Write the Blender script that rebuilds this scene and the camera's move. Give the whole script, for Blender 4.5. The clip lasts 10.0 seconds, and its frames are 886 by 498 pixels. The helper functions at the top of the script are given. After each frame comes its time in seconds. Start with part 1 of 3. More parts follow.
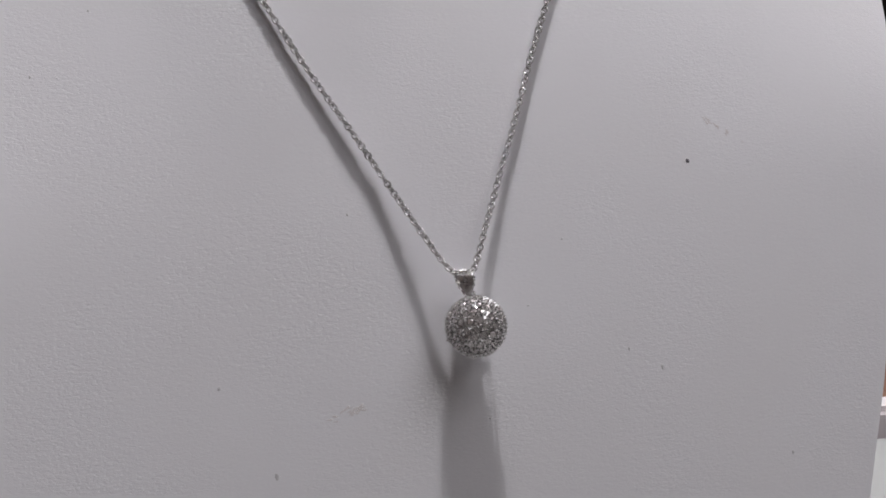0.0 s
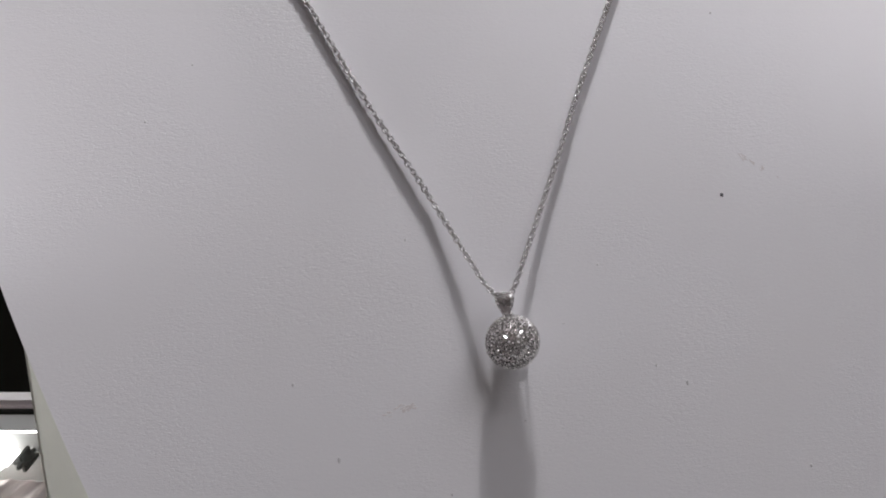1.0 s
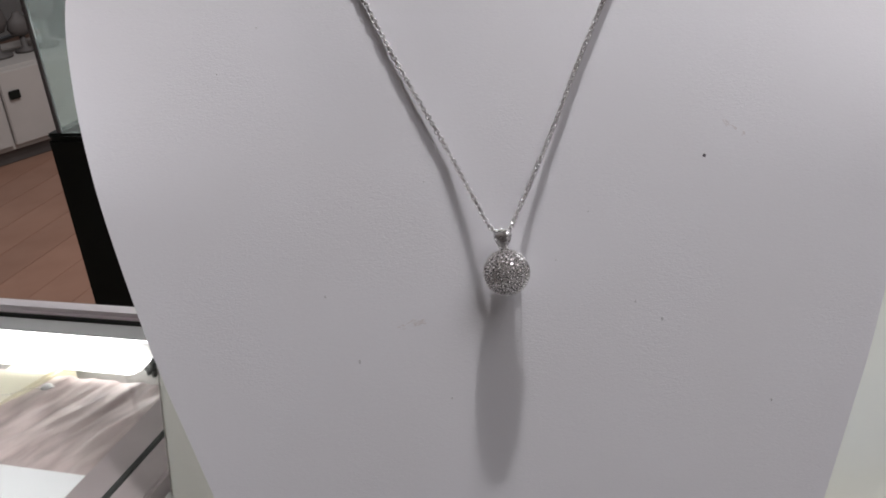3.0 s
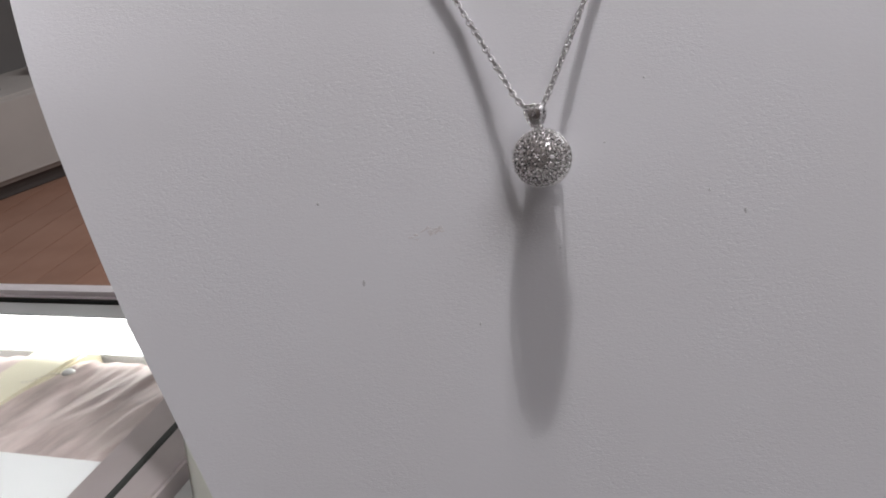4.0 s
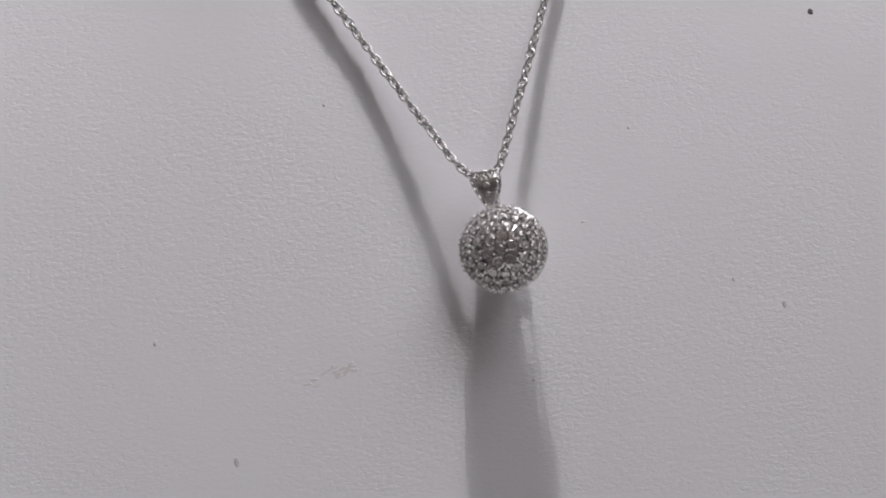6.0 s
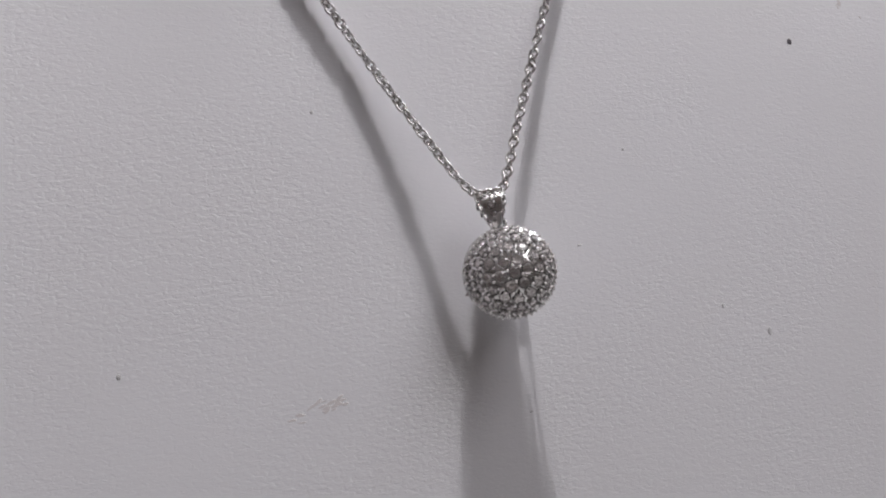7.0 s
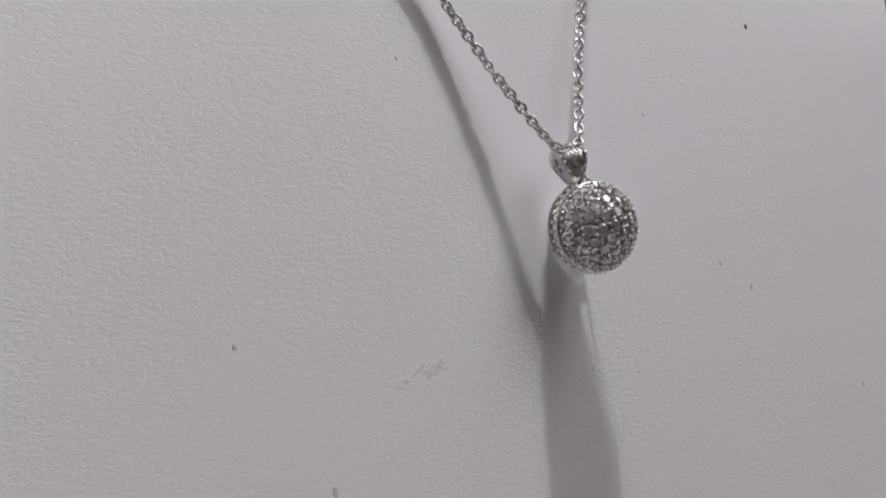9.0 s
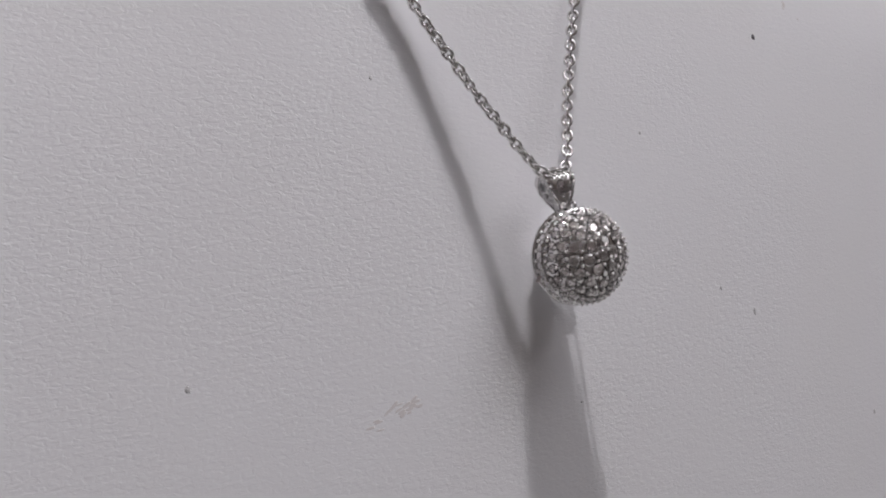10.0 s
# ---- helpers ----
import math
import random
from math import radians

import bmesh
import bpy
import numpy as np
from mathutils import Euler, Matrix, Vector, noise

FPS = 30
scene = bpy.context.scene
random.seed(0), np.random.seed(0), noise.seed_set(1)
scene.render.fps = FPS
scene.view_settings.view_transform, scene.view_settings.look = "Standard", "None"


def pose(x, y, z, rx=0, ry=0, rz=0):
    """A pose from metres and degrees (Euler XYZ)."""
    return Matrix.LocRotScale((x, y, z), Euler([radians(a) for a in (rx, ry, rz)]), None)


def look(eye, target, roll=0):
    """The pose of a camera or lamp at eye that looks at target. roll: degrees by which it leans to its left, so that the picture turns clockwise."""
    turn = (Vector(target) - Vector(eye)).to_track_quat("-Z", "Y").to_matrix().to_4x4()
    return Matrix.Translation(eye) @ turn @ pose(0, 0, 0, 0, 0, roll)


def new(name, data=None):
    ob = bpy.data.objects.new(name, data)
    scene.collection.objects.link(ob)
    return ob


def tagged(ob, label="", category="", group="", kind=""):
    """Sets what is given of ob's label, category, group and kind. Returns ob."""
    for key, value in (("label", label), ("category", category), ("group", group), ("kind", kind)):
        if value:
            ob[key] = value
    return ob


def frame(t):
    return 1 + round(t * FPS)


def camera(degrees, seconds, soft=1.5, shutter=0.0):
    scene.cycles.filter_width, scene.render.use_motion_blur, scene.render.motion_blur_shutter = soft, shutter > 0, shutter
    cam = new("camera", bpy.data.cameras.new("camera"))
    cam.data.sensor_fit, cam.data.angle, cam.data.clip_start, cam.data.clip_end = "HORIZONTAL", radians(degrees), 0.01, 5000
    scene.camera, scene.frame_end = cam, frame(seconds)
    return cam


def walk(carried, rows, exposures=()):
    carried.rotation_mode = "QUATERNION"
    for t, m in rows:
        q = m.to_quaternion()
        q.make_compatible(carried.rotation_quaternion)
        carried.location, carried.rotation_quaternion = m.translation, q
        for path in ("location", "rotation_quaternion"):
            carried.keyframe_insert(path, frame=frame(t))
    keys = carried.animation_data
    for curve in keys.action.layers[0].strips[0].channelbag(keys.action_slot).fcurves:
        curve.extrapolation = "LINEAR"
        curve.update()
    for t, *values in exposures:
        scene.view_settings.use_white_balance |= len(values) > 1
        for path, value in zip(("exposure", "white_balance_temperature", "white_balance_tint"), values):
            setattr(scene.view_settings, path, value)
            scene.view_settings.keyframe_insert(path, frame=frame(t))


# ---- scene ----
cam = camera(48.87, 10.0, soft=1.8)
PATH = [
    (0.0, -0.0013, 0.0028, 1.2033, 69.40, 3.33, -1.29),
    (0.5, 0.0064, -0.0038, 1.2130, 67.51, 4.12, 2.83),
    (1.0, 0.0209, -0.0124, 1.2246, 66.63, 5.10, 7.94),
    (1.5, 0.0330, -0.0226, 1.2401, 66.37, 4.03, 10.75),
    (2.0, 0.0478, -0.0323, 1.2485, 65.80, 3.97, 12.28),
    (2.5, 0.0558, -0.0388, 1.2461, 64.37, 4.47, 13.92),
    (3.0, 0.0568, -0.0378, 1.2324, 64.84, 5.76, 17.16),
    (3.2, 0.0544, -0.0325, 1.2226, 64.05, 6.91, 17.88),
    (4.3, 0.0473, 0.0054, 1.1846, 66.18, 10.16, 19.94),
    (4.5, 0.0450, 0.0132, 1.1799, 67.64, 10.50, 20.64),
    (5.0, 0.0386, 0.0277, 1.1792, 67.63, 10.13, 18.63),
    (5.5, 0.0316, 0.0394, 1.1757, 68.59, 9.68, 13.97),
    (6.0, 0.0139, 0.0420, 1.1732, 70.43, 8.50, 6.23),
    (6.2, 0.0086, 0.0435, 1.1735, 70.78, 7.94, 4.60),
    (7.3, -0.0165, 0.0516, 1.1716, 70.63, 2.81, -7.60),
    (7.5, -0.0228, 0.0532, 1.1702, 70.43, 2.37, -9.70),
    (8.0, -0.0364, 0.0549, 1.1696, 70.06, 0.60, -15.87),
    (8.5, -0.0464, 0.0590, 1.1699, 70.76, -1.42, -21.20),
    (9.0, -0.0571, 0.0635, 1.1659, 71.38, -2.32, -25.38),
    (9.5, -0.0583, 0.0694, 1.1652, 71.13, -2.96, -27.48),
    (10.0, -0.0498, 0.0673, 1.1684, 70.64, -2.24, -23.74),
]
EXPOSURES = [(0.0, 0.03), (2.0, 0.08), (3.0, 0.08), (4.5, 0.20), (5.5, 0.33), (7.5, 0.23), (10.0, 0.25)]
DOWN, PANEL, BACKPANEL, OVER, LEDGLOW = 1.12, 2.7, 46.0, 9.4, 4.6
walk(cam, [(t, pose(x, y, z, a, b, c)) for t, x, y, z, a, b, c in PATH], EXPOSURES)

# ---- world and light ----
world = bpy.data.worlds.new("shop_air")
world.use_nodes = True
world.node_tree.nodes["Background"].inputs[0].default_value = (0.9, 0.92, 1.0, 1)
world.node_tree.nodes["Background"].inputs[1].default_value = 0.03
scene.world = world


def area(name, place, target, size, power, colour=(1, 1, 1), size_y=None):
    data = bpy.data.lights.new(name, "AREA")
    data.shape = "DISK" if size_y is None else "RECTANGLE"
    data.size, data.energy, data.color = size, power, colour
    if size_y:
        data.size_y = size_y
    ob = new(name, data)
    ob.matrix_world = look(place, target)
    return ob


# a cluster of small downlights over the bust, and the wide ceiling panels of the shop
YAW, LEANBACK = 13.53, math.degrees(math.atan(0.4208))
# the bust's face: x runs across it, y up along it and z out of it
BUST = Matrix.Translation((0.00044, 0.1532, 1.13)) @ pose(0, 0, 0, 0, 0, YAW) @ pose(0, 0, 0, -LEANBACK, 0, 0) @ pose(0, 0, 0, 90, 0, 0)
for place, power in (((0.061, 0.338, 0.0800), DOWN * 0.16), ((0.045, 0.340, 0.0820), DOWN * 0.52), ((0.029, 0.342, 0.0830), DOWN * 0.15), ((0.048, 0.360, 0.0620), DOWN * 0.14)):
    area("downlight", BUST @ Vector(place), BUST @ Vector((0, 0.03, 0)), 0.006, power, (0.99, 0.97, 1.0))
for px, py, power in ((-1.1, -0.9, PANEL * 0.1), (1.5, -0.6, PANEL), (-1.2, 2.5, BACKPANEL), (1.2, 2.4, BACKPANEL)):
    area("ceiling_panel_lamp", (px, py, 2.66), (px, py, 0), 1.1, power, (0.96, 0.96, 1.0), 0.5)
area("overhead_panel_lamp", (1.05, 0.05, 2.66), (1.05, 0.05, 0), 1.2, OVER, (0.945, 0.948, 1.0), 0.6)


# ---- materials ----
def material(name, colour, rough=0.5, metal=0.0, grain=0.0, grain_size=800.0, mottle_or_shade=0.0, mottle_size=20.0,
             tint=None, spec=0.5, transmission=0.0, ior=1.45, emit=None, glow=0.0, coat=0.0, vary=0.0, stretch=None):
    m = bpy.data.materials.new(name)
    m.use_nodes = True
    n, l = m.node_tree.nodes, m.node_tree.links
    b = n["Principled BSDF"]
    b.inputs["Base Color"].default_value = (*colour, 1)
    b.inputs["Roughness"].default_value = rough
    b.inputs["Metallic"].default_value = metal
    b.inputs["Specular IOR Level"].default_value = spec
    b.inputs["Transmission Weight"].default_value = transmission
    b.inputs["IOR"].default_value = ior
    b.inputs["Coat Weight"].default_value = coat
    if emit:
        b.inputs["Emission Color"].default_value = (*emit, 1)
        b.inputs["Emission Strength"].default_value = glow
    co = n.new("ShaderNodeTexCoord")
    # second colour in noise patches: uneven tone, pattern, or painted fold shade on the satin
    if mottle_or_shade:
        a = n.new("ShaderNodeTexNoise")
        a.inputs["Scale"].default_value, a.inputs["Detail"].default_value = mottle_size, 6
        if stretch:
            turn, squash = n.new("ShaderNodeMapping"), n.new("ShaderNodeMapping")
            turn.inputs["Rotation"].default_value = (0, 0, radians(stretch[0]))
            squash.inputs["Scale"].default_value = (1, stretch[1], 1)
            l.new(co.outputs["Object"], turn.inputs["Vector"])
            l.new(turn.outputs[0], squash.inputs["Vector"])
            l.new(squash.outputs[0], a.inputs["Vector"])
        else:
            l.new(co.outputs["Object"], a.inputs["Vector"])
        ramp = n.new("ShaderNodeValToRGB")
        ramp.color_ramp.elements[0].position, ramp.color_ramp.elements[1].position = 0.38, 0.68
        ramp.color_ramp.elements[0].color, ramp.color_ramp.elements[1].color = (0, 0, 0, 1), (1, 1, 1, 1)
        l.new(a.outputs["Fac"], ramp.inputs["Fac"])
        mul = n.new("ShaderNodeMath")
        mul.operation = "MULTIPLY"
        mul.inputs[1].default_value = mottle_or_shade
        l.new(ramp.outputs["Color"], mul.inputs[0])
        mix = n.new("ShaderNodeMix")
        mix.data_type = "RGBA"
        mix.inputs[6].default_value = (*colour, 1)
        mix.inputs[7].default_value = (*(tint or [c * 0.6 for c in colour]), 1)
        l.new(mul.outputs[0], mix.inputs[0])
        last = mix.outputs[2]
        if vary:
            info = n.new("ShaderNodeObjectInfo")
            hsv = n.new("ShaderNodeHueSaturation")
            mp = n.new("ShaderNodeMapRange")
            mp.inputs["To Min"].default_value, mp.inputs["To Max"].default_value = 1 - vary, 1 + vary
            l.new(info.outputs["Random"], mp.inputs["Value"])
            l.new(mp.outputs[0], hsv.inputs["Value"])
            l.new(last, hsv.inputs["Color"])
            last = hsv.outputs[0]
        l.new(last, b.inputs["Base Color"])
        r = n.new("ShaderNodeMapRange")
        r.inputs["To Min"].default_value, r.inputs["To Max"].default_value = max(rough - 0.08, 0.02), min(rough + 0.12, 1)
        l.new(a.outputs["Fac"], r.inputs["Value"])
        l.new(r.outputs[0], b.inputs["Roughness"])
    if grain:
        g = n.new("ShaderNodeTexNoise")
        g.inputs["Scale"].default_value, g.inputs["Detail"].default_value = grain_size, 3
        l.new(co.outputs["Object"], g.inputs["Vector"])
        bump = n.new("ShaderNodeBump")
        bump.inputs["Strength"].default_value, bump.inputs["Distance"].default_value = grain, 0.0006
        l.new(g.outputs["Fac"], bump.inputs["Height"])
        l.new(bump.outputs[0], b.inputs["Normal"])
    return m


def leatherette():
    """White vinyl: fine wavy wrinkles that run across it, long creases, worn smooth in patches."""
    m = material("white_leatherette", (0.80, 0.785, 0.81), 0.5, mottle_or_shade=0.22, mottle_size=26, tint=(0.73, 0.70, 0.70), spec=0.35)
    n, l = m.node_tree.nodes, m.node_tree.links
    co = n.new("ShaderNodeTexCoord")

    def waves(scale, squash, turn, detail, distortion):
        mp = n.new("ShaderNodeMapping")
        mp.inputs["Rotation"].default_value = (0, 0, radians(turn))
        mp.inputs["Scale"].default_value = (squash, 1, 1)
        l.new(co.outputs["Object"], mp.inputs["Vector"])
        t = n.new("ShaderNodeTexNoise")
        t.inputs["Scale"].default_value, t.inputs["Detail"].default_value = scale, detail
        t.inputs["Distortion"].default_value = distortion
        l.new(mp.outputs[0], t.inputs["Vector"])
        return t.outputs["Fac"]

    def bump(height, strength, depth, under=None, mask=None):
        b = n.new("ShaderNodeBump")
        b.inputs["Strength"].default_value, b.inputs["Distance"].default_value = strength, depth
        l.new(height, b.inputs["Height"])
        if under:
            l.new(under, b.inputs["Normal"])
        if mask:
            r = n.new("ShaderNodeMapRange")
            r.inputs["From Min"].default_value, r.inputs["From Max"].default_value = 0.38, 0.62
            r.inputs["To Min"].default_value, r.inputs["To Max"].default_value = strength * 0.35, strength
            l.new(mask, r.inputs["Value"])
            l.new(r.outputs[0], b.inputs["Strength"])
        return b.outputs[0]

    patches = waves(38, 1.0, 0, 3, 0.0)
    deep = bump(waves(90, 0.45, 12, 5, 0.8), 0.05, 0.0005)
    crease = bump(waves(560, 0.40, -8, 4, 1.2), 0.05, 0.00025, deep, patches)
    fine = bump(waves(2500, 0.50, 4, 2, 0.8), 0.52, 0.00011, crease, patches)
    l.new(fine, n["Principled BSDF"].inputs["Normal"])
    return m


VINYL = leatherette()
SATIN = material("satin_silver", (0.86, 0.845, 0.84), 0.24, 1.0, mottle_or_shade=0.35, mottle_size=900, tint=(0.72, 0.70, 0.70))
CREAM = material("cream_board", (0.88, 0.885, 0.80), 0.55, mottle_or_shade=0.15, mottle_size=9, tint=(0.83, 0.82, 0.74), grain=0.08, grain_size=500)
SILVER = material("polished_silver", (0.82, 0.81, 0.80), 0.11, 1.0, mottle_or_shade=0.35, mottle_size=900, tint=(0.72, 0.70, 0.70))
STONE = material("clear_stone", (0.95, 0.91, 0.91), 0.0, 0.0, spec=0.5, transmission=0.90, ior=2.1, mottle_or_shade=0.4, mottle_size=400, tint=(0.80, 0.74, 0.72), vary=0.10)
SPECK = material("dark_speck", (0.10, 0.09, 0.10), 0.8, mottle_or_shade=0.4, mottle_size=900)
SMEAR = material("faint_smear", (0.71, 0.665, 0.665), 0.9, mottle_or_shade=0.6, mottle_size=500, tint=(0.77, 0.74, 0.75), spec=0.1)
RAIL = material("pinkish_white_rail", (0.90, 0.83, 0.85), 0.3, mottle_or_shade=0.15, mottle_size=15)
RUBBER = material("dark_gasket", (0.05, 0.055, 0.05), 0.6, mottle_or_shade=0.3, mottle_size=40)
GREY = material("grey_lining", (0.50, 0.50, 0.49), 0.5, mottle_or_shade=0.2, mottle_size=20)
BRONZE = material("brown_grey_metal", (0.52, 0.46, 0.45), 0.4, 0.1, mottle_or_shade=0.3, mottle_size=30, grain=0.05)
CREAMGLARE = material("cream_glare", (0.72, 0.67, 0.50), 0.35, mottle_or_shade=0.15, mottle_size=25)
# long dark tint strokes paint the shade between the satin's folds into its colour
FABRIC = material("champagne_satin", (0.64, 0.53, 0.50), 0.38, mottle_or_shade=0.75, mottle_size=130, tint=(0.26, 0.20, 0.185), stretch=(18, 0.22), grain=0.2, grain_size=300)
PAPER = material("white_card", (0.86, 0.86, 0.85), 0.6, mottle_or_shade=0.1, mottle_size=20)
BLUE = material("pale_blue_card", (0.25, 0.38, 0.62), 0.5, mottle_or_shade=0.8, mottle_size=160, tint=(0.75, 0.82, 0.90))
BLACK = material("black_laminate", (0.008, 0.009, 0.007), 0.7, spec=0.15, mottle_or_shade=0.3, mottle_size=6, tint=(0.02, 0.02, 0.018))
LAMPCOVER = material("led_cover", (0.95, 0.95, 0.95), 0.4, emit=(1, 0.98, 0.97), glow=LEDGLOW)
GLASS = material("counter_glass", (0.95, 0.97, 0.96), 0.02, transmission=1.0, ior=1.45)
CASEGLASS = material("greenish_case_glass", (0.86, 0.93, 0.90), 0.03, transmission=0.93, ior=1.45)
PLASTER = material("shop_wall_paint", (0.42, 0.41, 0.40), 0.8, mottle_or_shade=0.2, mottle_size=2, grain=0.1, grain_size=80)
CEIL = material("ceiling_paint", (0.75, 0.75, 0.74), 0.85, mottle_or_shade=0.15, mottle_size=2)
CABINET = material("white_cabinet_paint", (0.42, 0.39, 0.365), 0.4, mottle_or_shade=0.2, mottle_size=5)
SMOKE = material("grey_display_glass", (0.16, 0.17, 0.165), 0.2, mottle_or_shade=0.4, mottle_size=9, tint=(0.30, 0.31, 0.30))
PLINTH = material("dark_plinth", (0.09, 0.08, 0.075), 0.6, mottle_or_shade=0.3, mottle_size=6)
FLOORWOOD = material("brown_floor_boards", (0.27, 0.15, 0.105), 0.45, mottle_or_shade=0.6, mottle_size=5, tint=(0.21, 0.11, 0.075), grain=0.1, grain_size=60, vary=0.06)


# ---- mesh helpers ----
def obj(name, bm, mat, parent=None, label="", smooth=False):
    me = bpy.data.meshes.new(name)
    bmesh.ops.recalc_face_normals(bm, faces=bm.faces[:])
    if smooth:
        for f in bm.faces:
            f.smooth = True
    bm.to_mesh(me)
    bm.free()
    me.materials.append(mat)
    ob = new(name, me)
    if parent:
        ob.parent = parent
    if label:
        ob["label"] = label
    return ob


def empty(name, m=None):
    ob = new(name)
    ob.empty_display_size = 0.01
    if m is not None:
        ob.matrix_world = m
    return ob


def box(bm, x0, x1, y0, y1, z0, z1, bevel=0.0, m=None):
    r = bmesh.ops.create_cube(bm, size=1)
    vs = r["verts"]
    for v in vs:
        v.co = Vector(((x0 + x1) / 2 + v.co.x * (x1 - x0), (y0 + y1) / 2 + v.co.y * (y1 - y0), (z0 + z1) / 2 + v.co.z * (z1 - z0)))
    if bevel:
        es = list({e for v in vs for e in v.link_edges})
        bmesh.ops.bevel(bm, geom=es, offset=bevel, segments=2, affect="EDGES")
    if m is not None:
        bmesh.ops.transform(bm, matrix=m, verts=bm.verts[:])
    return bm


def solid(name, x0, x1, y0, y1, z0, z1, mat, parent=None, bevel=0.002, label=""):
    return obj(name, box(bmesh.new(), x0, x1, y0, y1, z0, z1, bevel), mat, parent, label)


def torus(bm, major, minor, mseg=24, nseg=6, m=Matrix(), sx=1.0):
    ring = []
    for i in range(mseg):
        a = 2 * math.pi * i / mseg
        c = Vector((math.cos(a) * major, math.sin(a) * major, 0))
        d = Vector((math.cos(a), math.sin(a), 0))
        row = []
        for j in range(nseg):
            b = 2 * math.pi * j / nseg
            p = c + d * (math.cos(b) * minor) + Vector((0, 0, math.sin(b) * minor))
            row.append(bm.verts.new(m @ Vector((p.x * sx, p.y, p.z))))
        ring.append(row)
    for i in range(mseg):
        for j in range(nseg):
            bm.faces.new((ring[i][j], ring[(i + 1) % mseg][j], ring[(i + 1) % mseg][(j + 1) % nseg], ring[i][(j + 1) % nseg]))


def lathe(bm, profile, seg=48):
    """Turns (radius, height) pairs round z."""
    rows = [[bm.verts.new((r * math.cos(2 * math.pi * i / seg), r * math.sin(2 * math.pi * i / seg), h)) for i in range(seg)] for r, h in profile]
    for a, b in zip(rows, rows[1:]):
        for i in range(seg):
            bm.faces.new((a[i], a[(i + 1) % seg], b[(i + 1) % seg], b[i]))
    return rows


def curve_at(knots, x):
    """Smooth interpolation through (x, value) pairs."""
    xs, ys = [k[0] for k in knots], [k[1] for k in knots]
    if x <= xs[0]:
        return ys[0] + (x - xs[0]) * (ys[1] - ys[0]) / (xs[1] - xs[0])
    for i in range(len(xs) - 1):
        if x <= xs[i + 1]:
            h = xs[i + 1] - xs[i]
            s0 = (ys[i + 1] - ys[i - 1]) / (xs[i + 1] - xs[i - 1]) if i else (ys[1] - ys[0]) / h
            s1 = (ys[i + 2] - ys[i]) / (xs[i + 2] - xs[i]) if i + 2 < len(xs) else (ys[i + 1] - ys[i]) / h
            t = (x - xs[i]) / h
            return (2 * t**3 - 3 * t**2 + 1) * ys[i] + (t**3 - 2 * t**2 + t) * h * s0 + (3 * t**2 - 2 * t**3) * ys[i + 1] + (t**3 - t**2) * h * s1
    return ys[-1]


def smoothstep(a, b, x):
    t = min(max((x - a) / (b - a), 0), 1)
    return t * t * (3 - 2 * t)


# ---- shop shell ----
COUNTER = 0.965
floor = tagged(empty("floor"), "reddish-brown wood-look shop floor boards", "floor", kind="structure")
solid("subfloor", -5, 5, -3, 6, -0.1, -0.012, PLINTH, floor, 0)
for name, dims in (("wall_north", (-5.1, 5.1, 6, 6.1, 0, 2.8)), ("wall_south", (-5.1, 5.1, -3.1, -3, 0, 2.8)), ("wall_west", (-5.1, -5, -3, 6, 0, 2.8)), ("wall_east", (5, 5.1, -3, 6, 0, 2.8))):
    tagged(solid(name, *dims, PLASTER, None, 0), "plain grey painted shop wall", "wall", kind="structure")
tagged(solid("ceiling", -5.1, 5.1, -3.1, 6.1, 2.8, 2.9, CEIL, None, 0), "plain white painted shop ceiling", "ceiling", kind="structure")

# ---- glass counter under the bust ----
counter = tagged(empty("showcase_counter"), "glass-topped jewellery showcase with pale rail and lit interior", "showcase")
solid("base", -1.2, 1.0, -0.30, 0.40, 0.0, 0.86, CABINET, counter, 0.004)
solid("deck", -0.19, 1.0, -0.30, 0.372, 0.862, COUNTER - 0.001, GREY, counter, 0.002, "grey lining under the bust")
solid("rail", -1.2, 1.0, 0.3842, 0.398, 0.862, COUNTER + 0.005, RAIL, counter, 0.003, "pinkish white edge rail")
solid("gasket", -1.2, -0.192, 0.3825, 0.3840, 0.90, COUNTER + 0.002, RUBBER, counter, 0.0008, "thin dark gasket")
solid("inner_wall", -1.2, -0.192, 0.3670, 0.3823, 0.862, COUNTER, GREY, counter, 0.001)
solid("led_strip", -1.2, -0.272, 0.346, 0.3660, COUNTER - 0.014, COUNTER - 0.008, LAMPCOVER, counter, 0.004, "glowing white light strip")
bar = solid("mullion", -0.232, -0.193, -0.30, 0.330, 0.862, COUNTER + 0.003, BRONZE, counter, 0.0015, "brown grey metal mullion")
solid("groove", -0.2125, -0.2095, -0.30, 0.328, COUNTER + 0.0025, COUNTER + 0.0042, RUBBER, bar, 0.0003)
solid("strip_end", -0.2715, -0.262, 0.350, 0.3662, COUNTER - 0.018, COUNTER - 0.008, RUBBER, counter, 0.004, "dark end cap of the light strip")
# solid cream bar added in place of a pale reflection in the glass top
glare_bar = solid("glare_band", -0.0165, 0.0165, -0.30, 0.035, -0.050, 0.0, CREAMGLARE, counter, 0.002, "cream bar standing in for a reflection in the glass")
glare_bar.location, glare_bar.rotation_euler = (-0.3490, 0.330, COUNTER - 0.0145), (0, 0, radians(-15))
pane = solid("glass_top", -1.19, -0.215, -0.29, 0.3668, COUNTER - 0.0035, COUNTER, GLASS, counter, 0.0)
pane.visible_shadow = False


